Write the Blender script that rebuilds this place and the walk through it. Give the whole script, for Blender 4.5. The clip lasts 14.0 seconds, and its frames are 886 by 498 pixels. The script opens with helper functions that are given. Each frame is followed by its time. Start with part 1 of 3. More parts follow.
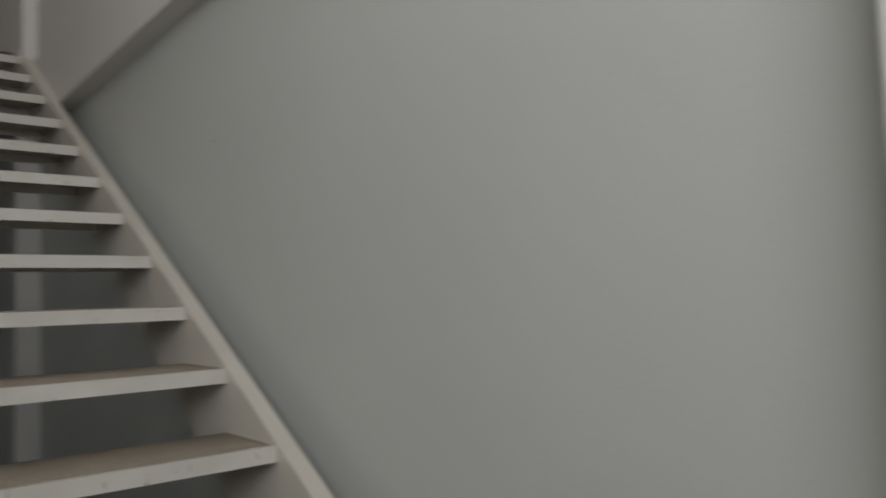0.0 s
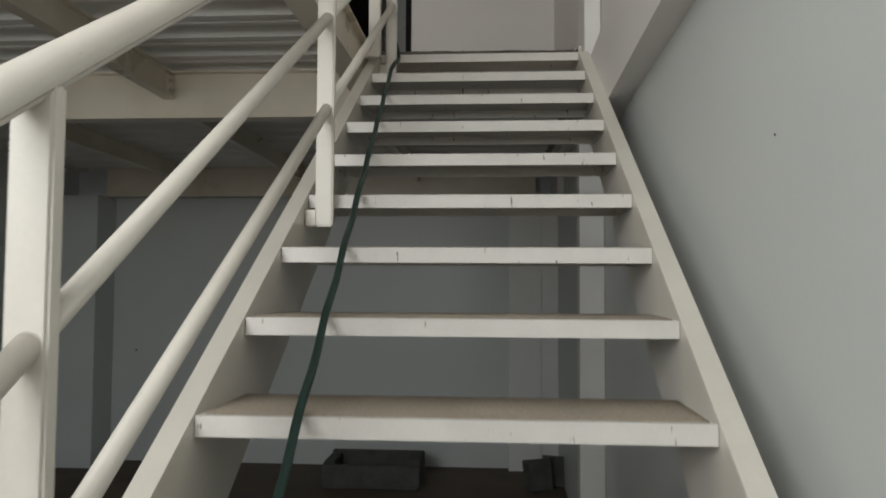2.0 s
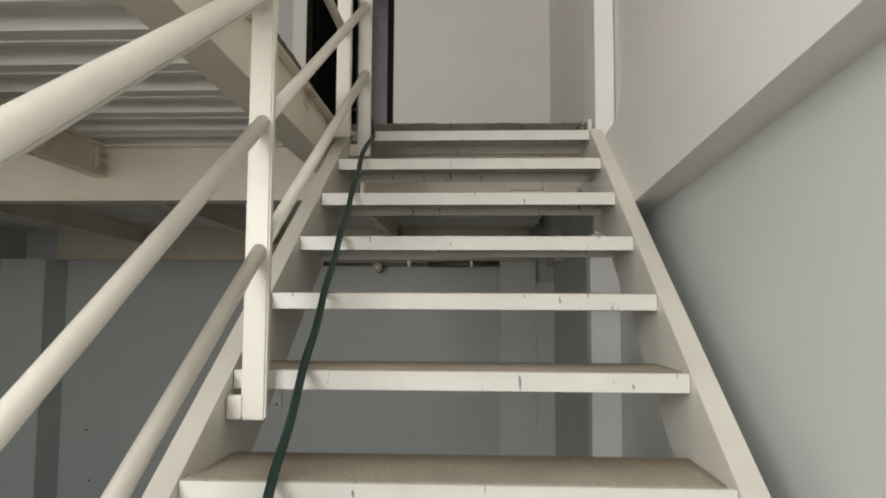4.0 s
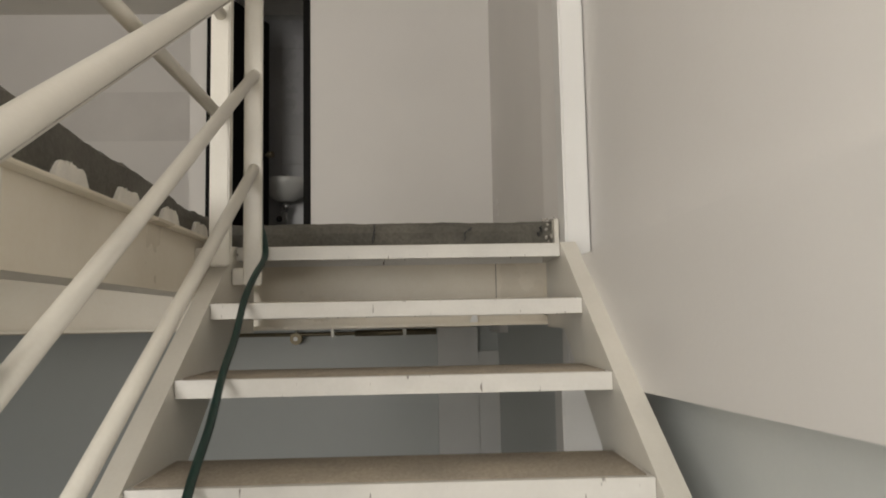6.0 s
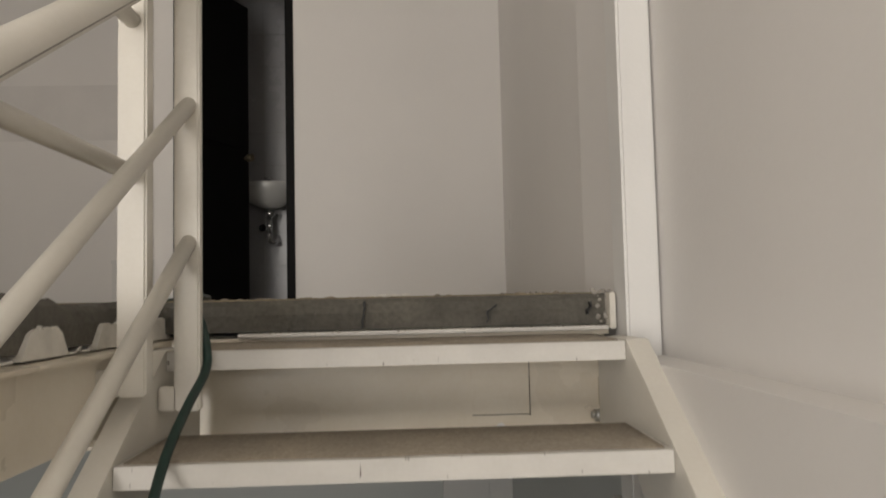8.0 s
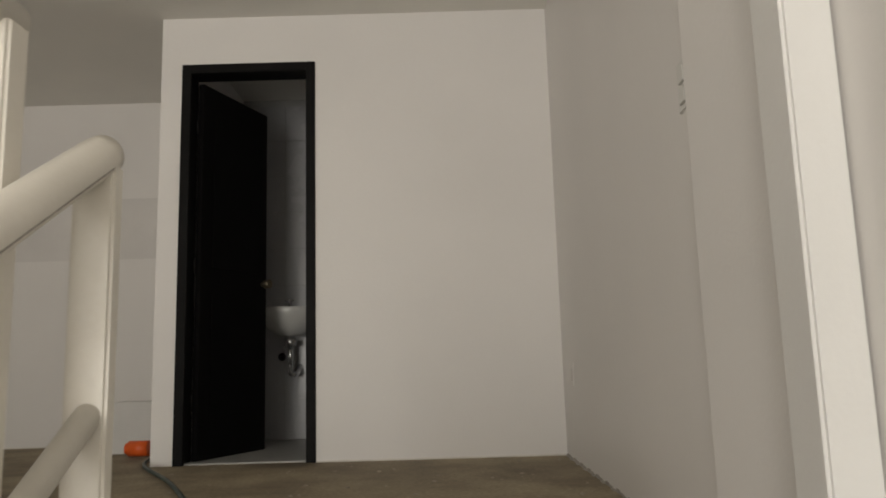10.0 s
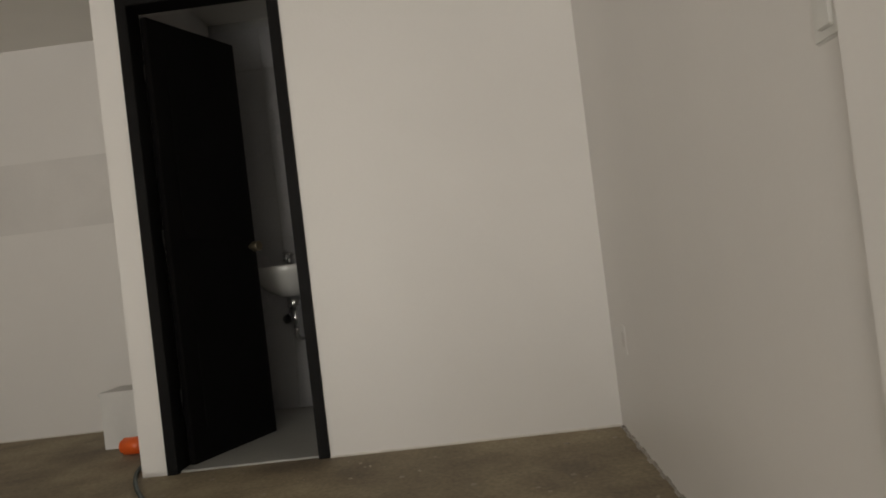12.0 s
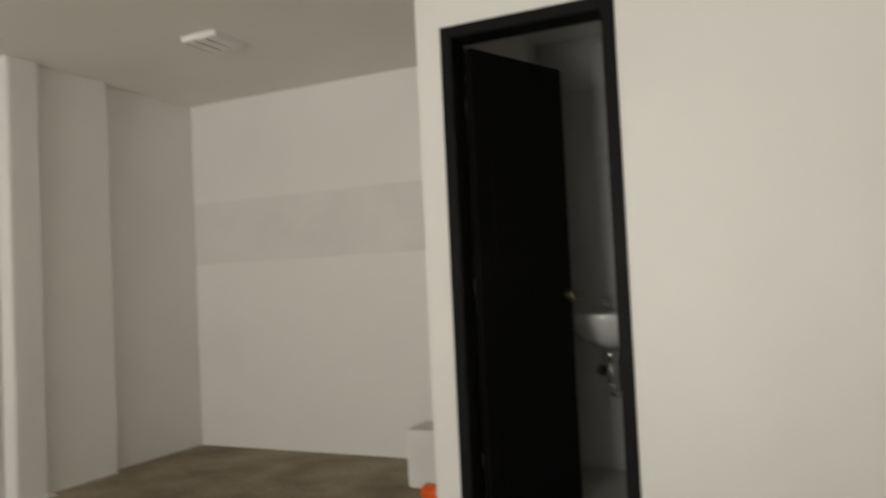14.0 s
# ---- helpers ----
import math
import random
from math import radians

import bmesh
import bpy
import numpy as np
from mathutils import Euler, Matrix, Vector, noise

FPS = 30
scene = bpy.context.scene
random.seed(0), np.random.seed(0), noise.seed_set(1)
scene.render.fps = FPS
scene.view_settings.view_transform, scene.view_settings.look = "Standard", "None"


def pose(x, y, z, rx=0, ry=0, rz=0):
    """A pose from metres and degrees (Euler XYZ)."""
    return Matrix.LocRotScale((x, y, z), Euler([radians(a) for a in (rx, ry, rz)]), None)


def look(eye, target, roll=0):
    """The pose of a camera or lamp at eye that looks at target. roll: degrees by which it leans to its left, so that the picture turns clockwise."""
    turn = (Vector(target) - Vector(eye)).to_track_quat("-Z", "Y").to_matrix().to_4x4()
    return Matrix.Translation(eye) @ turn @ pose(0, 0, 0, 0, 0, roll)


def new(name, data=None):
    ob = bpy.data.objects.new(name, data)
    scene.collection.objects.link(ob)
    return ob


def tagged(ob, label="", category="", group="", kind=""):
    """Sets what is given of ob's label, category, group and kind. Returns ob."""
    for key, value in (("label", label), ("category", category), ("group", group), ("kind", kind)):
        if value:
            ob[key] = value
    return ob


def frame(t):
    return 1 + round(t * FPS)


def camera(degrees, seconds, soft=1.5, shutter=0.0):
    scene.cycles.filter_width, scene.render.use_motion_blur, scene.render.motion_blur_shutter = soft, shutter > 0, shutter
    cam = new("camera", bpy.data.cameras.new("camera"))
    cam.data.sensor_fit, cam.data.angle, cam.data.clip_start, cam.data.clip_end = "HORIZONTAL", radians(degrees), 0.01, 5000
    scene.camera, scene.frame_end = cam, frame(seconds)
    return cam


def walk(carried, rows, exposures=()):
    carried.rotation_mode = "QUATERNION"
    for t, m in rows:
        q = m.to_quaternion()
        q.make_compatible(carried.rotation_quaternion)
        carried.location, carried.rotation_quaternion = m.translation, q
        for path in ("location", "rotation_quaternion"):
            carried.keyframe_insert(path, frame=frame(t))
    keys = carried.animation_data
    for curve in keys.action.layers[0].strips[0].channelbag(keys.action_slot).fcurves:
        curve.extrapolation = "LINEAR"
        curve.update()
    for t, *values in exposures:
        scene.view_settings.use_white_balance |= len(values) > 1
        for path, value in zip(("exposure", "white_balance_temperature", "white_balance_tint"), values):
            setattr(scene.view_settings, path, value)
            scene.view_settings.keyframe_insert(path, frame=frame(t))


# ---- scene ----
# seconds, place in metres, yaw, pitch, roll in degrees
ROWS = [
    (0.0, -0.877, -4.389, -1.343, -40.44, 3.85, 1.91),
    (0.3, -0.726, -4.332, -1.338, -26.75, 4.04, 1.11),
    (0.5, -0.615, -4.206, -1.366, -18.68, 3.77, 1.14),
    (0.6, -0.594, -4.156, -1.362, -16.51, 3.98, 0.02),
    (1.0, -0.506, -4.032, -1.344, -6.97, 3.00, 2.80),
    (1.5, -0.432, -3.738, -1.334, -2.68, 4.24, 2.18),
    (2.0, -0.387, -3.552, -1.104, 3.89, 2.93, -0.32),
    (2.1, -0.391, -3.516, -1.090, 3.39, 2.99, 0.17),
    (2.5, -0.428, -3.363, -0.967, 2.27, 5.52, -0.38),
    (2.7, -0.420, -3.324, -0.915, 2.30, 5.00, 0.25),
    (4.8, -0.417, -2.596, -0.536, 3.16, 5.06, -0.60),
    (5.0, -0.407, -2.509, -0.468, 5.05, 6.20, 2.42),
    (5.5, -0.404, -2.353, -0.355, 7.11, 7.15, 2.57),
    (6.0, -0.421, -2.191, -0.221, -2.15, 5.43, 1.05),
    (6.5, -0.430, -2.025, -0.187, -2.05, 5.55, 0.15),
    (7.0, -0.411, -1.874, -0.046, -0.57, 6.39, 2.31),
    (7.5, -0.437, -1.693, 0.022, 0.26, 5.81, 0.60),
    (8.0, -0.434, -1.561, 0.096, -2.34, 3.67, 1.31),
    (8.5, -0.410, -1.387, 0.207, -0.04, 6.71, 1.98),
    (8.8, -0.431, -1.307, 0.254, 3.36, 6.49, 3.21),
    (9.0, -0.454, -1.222, 0.297, 3.28, 8.52, 0.28),
    (9.2, -0.468, -1.168, 0.361, 1.37, 9.20, 0.19),
    (11.5, -0.426, -0.423, 0.744, -0.33, 3.79, 3.03),
    (12.0, -0.405, -0.291, 0.865, 2.40, 0.88, 6.82),
    (12.5, -0.468, -0.102, 0.901, 5.22, 3.00, 3.16),
    (13.0, -0.504, -0.040, 1.035, 6.08, -3.94, 3.64),
    (13.3, -0.511, 0.033, 0.982, 10.78, -3.18, 3.32),
    (13.5, -0.547, 0.128, 1.026, 13.02, -2.53, 2.34),
    (13.6, -0.545, 0.142, 1.080, 15.69, -2.49, 2.51),
    (14.0, -0.524, 0.150, 1.147, 25.58, 2.25, 2.67),
]
cam = camera(60.17, 14.0, soft=1.8, shutter=0.4)
walk(cam, [(t, pose(x, y, z, 90 + p, 0, a) @ pose(0, 0, 0, 0, 0, -r)) for t, x, y, z, a, p, r in ROWS],
     exposures=[(0, -1.55, 6450, 10), (0.5, -1.4, 6400, 8), (1.0, -0.93, 6300, 7), (1.5, -0.87, 6350, 7), (2.7, -0.38, 6400, 8), (5.0, -0.1, 6700, 8), (7.5, -0.05, 6850, 12), (8.5, -0.15, 6850, 11), (9.0, 0.0, 6850, 10), (11.5, -0.03, 6900, 9), (12.5, 0.0, 6850, 9), (13.3, 0.1, 6800, 8), (14.0, 0.5, 6750, 6)])

# ---- plan, in metres: y runs up the stairs, z 0 is the top of the highest tread ----
RUN, RISE, NSTEP = 0.2735, 0.1671, 15
XL = -0.9290                     # left ends of the treads; the right ends are at 0
Z_LOW, Z_UP, Z_CEIL = -2.744, 0.099, 2.41
X_WALL, X_LEFT = 0.135, -4.40
Y_FRONT, Y_BACK_LOW, Y_BACK_UP, Y_DOOR = -6.6, 3.55, 4.14, 2.896
Y_EDGE, X_EDGE, Y_MEZZ = 0.253, -1.022, -2.7   # slab edges

# ---- light ----
world = bpy.data.worlds.new("sky")
scene.world = world
world.use_nodes = True
wn = world.node_tree.nodes
sky = wn.new("ShaderNodeTexSky")
sky.sky_type, sky.sun_disc = "NISHITA", False
sky.sun_elevation, sky.sun_rotation = radians(55), radians(150)
world.node_tree.links.new(sky.outputs[0], wn["Background"].inputs[0])
wn["Background"].inputs[1].default_value = 0.1
sun = new("sun", bpy.data.lights.new("sun", "SUN"))
sun.data.energy, sun.data.angle, sun.data.color = 2.5, radians(0.5), (1, 0.95, 0.88)
sun.matrix_world = look((0, 0, 20), (4, -2, 0))
day = new("window_daylight", bpy.data.lights.new("window_daylight", "AREA"))
day.data.shape, day.data.size, day.data.size_y = "RECTANGLE", 2.6, 2.8
day.data.energy, day.data.color = 245, (1.0, 0.98, 0.955)
day.matrix_world = look((-2.35, -6.0, 0.35), (-0.75, -4.1, 1.45))


# ---- materials ----
def mat(name, base, rough=0.5, var=0.08, scale=3.0, fine=60.0, bump=0.1, metal=0.0, tint=None, amount=0.0, spots=None, spot_at=0.68, spot_scale=9.0, spec=0.5, ticks=0.0):
    """Painted or raw surface: broad and fine variation of colour, stains, and fine relief."""
    m = bpy.data.materials.new(name)
    m.use_nodes = True
    n, l = m.node_tree.nodes, m.node_tree.links
    b = n["Principled BSDF"]
    geo = n.new("ShaderNodeNewGeometry")
    big = n.new("ShaderNodeTexNoise")
    big.inputs["Scale"].default_value, big.inputs["Detail"].default_value = scale, 6
    small = n.new("ShaderNodeTexNoise")
    small.inputs["Scale"].default_value, small.inputs["Detail"].default_value = fine, 4
    for x in (big, small):
        l.new(geo.outputs["Position"], x.inputs["Vector"])
    ramp = n.new("ShaderNodeValToRGB")
    lo = [c * (1 - var) for c in base]
    hi = [min(1, c * (1 + var)) for c in base]
    if tint:
        lo = [c * (1 - amount) + t * amount for c, t in zip(lo, tint)]
    ramp.color_ramp.elements[0].color, ramp.color_ramp.elements[1].color = (*lo, 1), (*hi, 1)
    ramp.color_ramp.elements[0].position, ramp.color_ramp.elements[1].position = 0.32, 0.68
    l.new(big.outputs[0], ramp.inputs[0])
    mul = n.new("ShaderNodeMix")
    mul.data_type, mul.blend_type = "RGBA", "OVERLAY"
    mul.inputs[0].default_value = min(0.6, var * 1.6)
    l.new(ramp.outputs[0], mul.inputs[6])
    l.new(small.outputs[0], mul.inputs[7])
    col = mul.outputs[2]
    if spots:
        sp = n.new("ShaderNodeTexNoise")
        sp.inputs["Scale"].default_value, sp.inputs["Detail"].default_value = spot_scale, 8
        sp.inputs["Roughness"].default_value = 0.72
        l.new(geo.outputs["Position"], sp.inputs["Vector"])
        r2 = n.new("ShaderNodeValToRGB")
        r2.color_ramp.elements[0].position, r2.color_ramp.elements[1].position = spot_at, spot_at + 0.05
        l.new(sp.outputs[0], r2.inputs[0])
        mx = n.new("ShaderNodeMix")
        mx.data_type = "RGBA"
        l.new(r2.outputs[0], mx.inputs[0])
        l.new(col, mx.inputs[6])
        mx.inputs[7].default_value = (*spots, 1)
        col = mx.outputs[2]
    if ticks:
        st = n.new("ShaderNodeVectorMath")
        st.operation = "MULTIPLY"
        st.inputs[1].default_value = (1.0, 0.3, 0.22)
        l.new(geo.outputs["Position"], st.inputs[0])
        tk = n.new("ShaderNodeTexNoise")
        tk.inputs["Scale"].default_value, tk.inputs["Detail"].default_value = 75, 3
        l.new(st.outputs[0], tk.inputs["Vector"])
        r3 = n.new("ShaderNodeValToRGB")
        r3.color_ramp.elements[0].position, r3.color_ramp.elements[1].position = ticks, ticks + 0.03
        l.new(tk.outputs[0], r3.inputs[0])
        m3 = n.new("ShaderNodeMix")
        m3.data_type = "RGBA"
        l.new(r3.outputs[0], m3.inputs[0])
        l.new(col, m3.inputs[6])
        m3.inputs[7].default_value = (0.22, 0.19, 0.16, 1)
        col = m3.outputs[2]
    l.new(col, b.inputs["Base Color"])
    rr = n.new("ShaderNodeMapRange")
    rr.inputs[3].default_value, rr.inputs[4].default_value = max(0.03, rough - 0.12), min(1, rough + 0.12)
    l.new(big.outputs[0], rr.inputs[0])
    l.new(rr.outputs[0], b.inputs["Roughness"])
    b.inputs["Metallic"].default_value = metal
    b.inputs["Specular IOR Level"].default_value = spec
    bp = n.new("ShaderNodeBump")
    bp.inputs["Strength"].default_value, bp.inputs["Distance"].default_value = bump, 0.004
    l.new(small.outputs[0], bp.inputs["Height"])
    l.new(bp.outputs[0], b.inputs["Normal"])
    return m


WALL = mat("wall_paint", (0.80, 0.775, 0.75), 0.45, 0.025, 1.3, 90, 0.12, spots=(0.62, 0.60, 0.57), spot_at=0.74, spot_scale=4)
# lower walls: cooler paint, darkened so the colour carries the shade down there
LOWWALL = mat("cool_shaded_wall_paint", (0.645, 0.67, 0.656), 0.42, 0.025, 1.3, 90, 0.12, spots=(0.66, 0.67, 0.66), spot_at=0.74, spot_scale=4)
CEIL = mat("ceiling_paint", (0.82, 0.80, 0.75), 0.8, 0.03, 1.5, 80, 0.1)
STEEL = mat("cream_steel_paint", (0.72, 0.685, 0.615), 0.38, 0.05, 5, 120, 0.08, spots=(0.46, 0.40, 0.32), spot_at=0.70, spot_scale=22)
BEAM = mat("beam_paint", (0.80, 0.74, 0.63), 0.3, 0.06, 2.5, 100, 0.08, tint=(0.66, 0.55, 0.40), amount=0.35, spots=(0.45, 0.37, 0.28), spot_at=0.80, spot_scale=14)
WHITE = mat("white_column_paint", (0.82, 0.81, 0.79), 0.5, 0.03, 3, 90, 0.08)
TREAD = mat("tread_paint", (0.72, 0.695, 0.65), 0.42, 0.06, 7, 120, 0.1, spots=(0.30, 0.26, 0.22), spot_at=0.69, spot_scale=30, ticks=0.675)
DUST = mat("dusty_tread_top", (0.28, 0.24, 0.19), 0.85, 0.34, 5.5, 150, 0.3, tint=(0.40, 0.35, 0.29), amount=0.5, spots=(0.45, 0.42, 0.37), spot_at=0.70, spot_scale=25)
DECK = mat("deck_paint", (0.86, 0.85, 0.81), 0.4, 0.05, 2, 80, 0.05)
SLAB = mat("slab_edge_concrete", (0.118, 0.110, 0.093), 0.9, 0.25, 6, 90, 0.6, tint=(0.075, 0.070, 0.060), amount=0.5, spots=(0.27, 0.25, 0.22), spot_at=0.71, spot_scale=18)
FLOOR = mat("upper_concrete_floor", (0.275, 0.228, 0.152), 0.75, 0.3, 3.5, 60, 0.45, tint=(0.17, 0.13, 0.09), amount=0.7, spots=(0.42, 0.37, 0.30), spot_at=0.70, spot_scale=7)
LOWFLOOR = mat("lower_concrete_floor", (0.13, 0.10, 0.075), 0.8, 0.2, 2.5, 70, 0.35, spots=(0.30, 0.27, 0.23), spot_at=0.70, spot_scale=6)
BLACK = mat("black_door_paint", (0.004, 0.0035, 0.0035), 0.6, 0.2, 4, 120, 0.05, spec=0.15)
HOSE = mat("green_hose", (0.007, 0.030, 0.024), 0.45, 0.15, 20, 200, 0.05)
CERAMIC = mat("white_ceramic", (0.62, 0.62, 0.60), 0.2, 0.02, 4, 60, 0.0)
TILE = mat("white_tile", (0.42, 0.42, 0.43), 0.25, 0.04, 3, 60, 0.02)
GROUT = mat("grout", (0.40, 0.40, 0.39), 0.9, 0.08, 10, 100, 0.2)
BATHFLOOR = mat("grey_bathroom_floor", (0.42, 0.42, 0.40), 0.4, 0.08, 5, 80, 0.05)
CHROME = mat("chrome", (0.75, 0.75, 0.76), 0.15, 0.03, 10, 100, 0.0, metal=1.0)
BRASS = mat("brass", (0.27, 0.23, 0.16), 0.5, 0.12, 20, 100, 0.05, metal=1.0)
ORANGE = mat("orange_plastic", (0.85, 0.13, 0.02), 0.4, 0.06, 12, 100, 0.02)
CARTON = mat("white_carton", (0.70, 0.69, 0.67), 0.7, 0.04, 6, 100, 0.05)
DARKGREY = mat("cement_grey", (0.085, 0.085, 0.078), 0.85, 0.2, 8, 90, 0.4, spots=(0.15, 0.15, 0.14), spot_at=0.68, spot_scale=14)
IRON = mat("black_iron", (0.015, 0.015, 0.016), 0.5, 0.2, 14, 120, 0.1)
PLASTIC = mat("switch_plastic", (0.72, 0.71, 0.68), 0.35, 0.02, 8, 100, 0.0)
GALV = mat("galvanised_bolt", (0.55, 0.54, 0.50), 0.45, 0.1, 30, 150, 0.05, metal=0.7)
PLASTER = mat("rough_plaster", (0.76, 0.73, 0.67), 0.9, 0.1, 20, 120, 0.6)


RUST = mat("rusty_gap", (0.10, 0.075, 0.05), 0.9, 0.2, 30, 140, 0.4)
RUBBLE = mat("grey_mortar", (0.42, 0.39, 0.35), 0.95, 0.2, 25, 140, 0.6)
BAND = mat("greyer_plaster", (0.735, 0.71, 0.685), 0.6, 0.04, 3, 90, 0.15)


# ---- mesh helpers ----
def box(bm, x0, x1, y0, y1, z0, z1):
    v = [bm.verts.new((x, y, z)) for z in (z0, z1) for y in (y0, y1) for x in (x0, x1)]
    for f in ((0, 2, 3, 1), (4, 5, 7, 6), (0, 1, 5, 4), (2, 6, 7, 3), (0, 4, 6, 2), (1, 3, 7, 5)):
        bm.faces.new([v[i] for i in f])
    return v


def boxes(*bs, bevel=0.0):
    bm = bmesh.new()
    for b in bs:
        box(bm, *b)
    if bevel:
        bmesh.ops.bevel(bm, geom=bm.edges[:], offset=bevel, segments=2, affect="EDGES", clamp_overlap=True)
    return bm


def prism(bm, outline, axis, a, b):
    """Extrudes an outline of two coordinates along an axis from a to b."""
    def place(p, s):
        return {"x": (s, p[0], p[1]), "y": (p[0], s, p[1]), "z": (p[0], p[1], s)}[axis]
    A, B = [bm.verts.new(place(p, a)) for p in outline], [bm.verts.new(place(p, b)) for p in outline]
    n = len(outline)
    bm.faces.new(A[::-1])
    bm.faces.new(B)
    for i in range(n):
        bm.faces.new((A[i], A[(i + 1) % n], B[(i + 1) % n], B[i]))
    bmesh.ops.recalc_face_normals(bm, faces=bm.faces[:])


def pipe(bm, pts, r, seg=16):
    """A round tube with closed ends along a line of points."""
    pts = [Vector(p) for p in pts]
    rings = []
    for i, p in enumerate(pts):
        d = (pts[min(i + 1, len(pts) - 1)] - pts[max(i - 1, 0)]).normalized()
        q = d.to_track_quat("Z", "X").to_matrix()
        rings.append([bm.verts.new(p + q @ Vector((r * math.cos(2 * math.pi * k / seg), r * math.sin(2 * math.pi * k / seg), 0))) for k in range(seg)])
    for a, b in zip(rings, rings[1:]):
        best = min(range(seg), key=lambda s: (a[0].co - b[s].co).length)
        for k in range(seg):
            f = bm.faces.new((a[k], a[(k + 1) % seg], b[(k + 1 + best) % seg], b[(k + best) % seg]))
            f.smooth = True
    bm.faces.new(rings[0][::-1])
    bm.faces.new(rings[-1])
    bmesh.ops.recalc_face_normals(bm, faces=bm.faces[:])


def lathe(bm, profile, centre, seg=28, half=1.0, sx=1.0, sy=1.0):
    """Turns (radius, height) pairs about the vertical through centre."""
    rings = []
    for r, z in profile:
        rings.append([bm.verts.new((centre[0] + sx * r * math.cos(2 * math.pi * k / seg), centre[1] + sy * r * math.sin(2 * math.pi * k / seg), centre[2] + z)) for k in range(seg)])
    for a, b in zip(rings, rings[1:]):
        for k in range(seg):
            bm.faces.new((a[k], a[(k + 1) % seg], b[(k + 1) % seg], b[k])).smooth = True
    bm.faces.new(rings[0][::-1])
    bm.faces.new(rings[-1])
    bmesh.ops.recalc_face_normals(bm, faces=bm.faces[:])


def part(name, bm, material, parent=None, label=""):
    me = bpy.data.meshes.new(name)
    bm.to_mesh(me)
    bm.free()
    me.materials.append(material)
    ob = new(name, me)
    if parent:
        ob.parent = parent
    return tagged(ob, label)


def thing(name, label, category, group="", at=(0, 0, 0)):
    ob = new(name)
    ob.empty_display_size = 0.1
    ob.location = at
    return tagged(ob, label, category, group)


def put(ob, parent):
    """Hangs ob under a thing whose base is off the origin, keeping its place."""
    ob.parent = parent
    ob.matrix_parent_inverse = Matrix.Translation(parent.location).inverted()
    return ob


def structure(name, bm, material, label=""):
    ob = part(name, bm, material, None, label)
    return tagged(ob, kind="structure")


def i_beam(bm, axis, a, b, c, z0, z1, w=0.10, web=0.008, fl=0.009):
    """An I section along an axis between a and b, with its web at c on the other axis."""
    o = [(c - w / 2, z0), (c + w / 2, z0), (c + w / 2, z0 + fl), (c + web / 2, z0 + fl), (c + web / 2, z1 - fl), (c + w / 2, z1 - fl),
         (c + w / 2, z1), (c - w / 2, z1), (c - w / 2, z1 - fl), (c - web / 2, z1 - fl), (c - web / 2, z0 + fl), (c - w / 2, z0 + fl)]
    prism(bm, o, axis, a, b)


# ---- shell ----
structure("floor_lower", boxes((X_LEFT - 0.15, X_WALL + 0.15, Y_FRONT - 0.2, Y_BACK_LOW + 0.15, Z_LOW - 0.15, Z_LOW)), LOWFLOOR, "brown dusty concrete floor under the stairs")
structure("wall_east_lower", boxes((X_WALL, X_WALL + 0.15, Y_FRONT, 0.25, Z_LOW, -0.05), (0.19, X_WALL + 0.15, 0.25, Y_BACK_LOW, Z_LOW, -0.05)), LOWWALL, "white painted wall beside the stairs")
structure("wall_east_upper", boxes((0.128, X_WALL + 0.15, Y_FRONT, 0.30, -0.046, Z_CEIL)), WALL, "white painted upper wall beside the stairs")
bm = bmesh.new()
prism(bm, [(-4.05, -0.285), (0.14, -0.392), (0.14, -0.043), (-4.05, -0.043)], "x", 0.045, X_WALL + 0.004)
structure("wall_ledge", bm, WALL, "white boxed-in ledge along the stair wall")
structure("wall_east_store", boxes((0.115, 0.285, Y_DOOR + 0.11, 4.30, -0.046, Z_CEIL), (X_WALL + 0.002, 0.285, 2.9, 4.3, -0.3, -0.046)), WALL)
bm = bmesh.new()
prism(bm, [(0.112, 0.256), (0.074, 0.677), (0.094, 0.681), (0.113, Y_DOOR + 0.05), (0.285, Y_DOOR + 0.05), (0.285, 0.256)], "z", -0.046, Z_CEIL)
structure("wall_east_landing", bm, WALL, "white landing wall with a shallow step")
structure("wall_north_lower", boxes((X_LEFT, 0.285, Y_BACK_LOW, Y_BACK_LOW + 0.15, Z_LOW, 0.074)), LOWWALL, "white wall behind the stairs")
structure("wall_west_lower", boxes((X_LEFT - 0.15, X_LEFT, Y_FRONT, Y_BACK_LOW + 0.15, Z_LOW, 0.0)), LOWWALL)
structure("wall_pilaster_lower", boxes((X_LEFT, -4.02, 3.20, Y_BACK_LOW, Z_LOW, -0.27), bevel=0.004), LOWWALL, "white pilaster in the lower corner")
structure("wall_west_upper", boxes((-4.53, -4.31, Y_FRONT, Y_BACK_UP, 0.0, Z_CEIL)), WALL)
structure("wall_pilaster_upper", boxes((-4.31, -4.24, 2.90, 3.38, Z_UP - 0.01, Z_CEIL), bevel=0.004), WALL, "white pilaster on the upper west wall")
structure("wall_north_upper", boxes((-4.53, -1.916, Y_BACK_UP, 4.30, 0.0, Z_CEIL)), WALL, "white back wall of the mezzanine")
structure("wall_south", boxes((-4.55, -4.0, Y_FRONT - 0.2, Y_FRONT, Z_LOW, Z_CEIL), (-0.2, 0.285, Y_FRONT - 0.2, Y_FRONT, Z_LOW, Z_CEIL),
                              (-4.0, -0.2, Y_FRONT - 0.2, Y_FRONT, 2.3, Z_CEIL), (-4.0, -0.2, Y_FRONT - 0.2, Y_FRONT, Z_LOW, -1.4)), WALL)
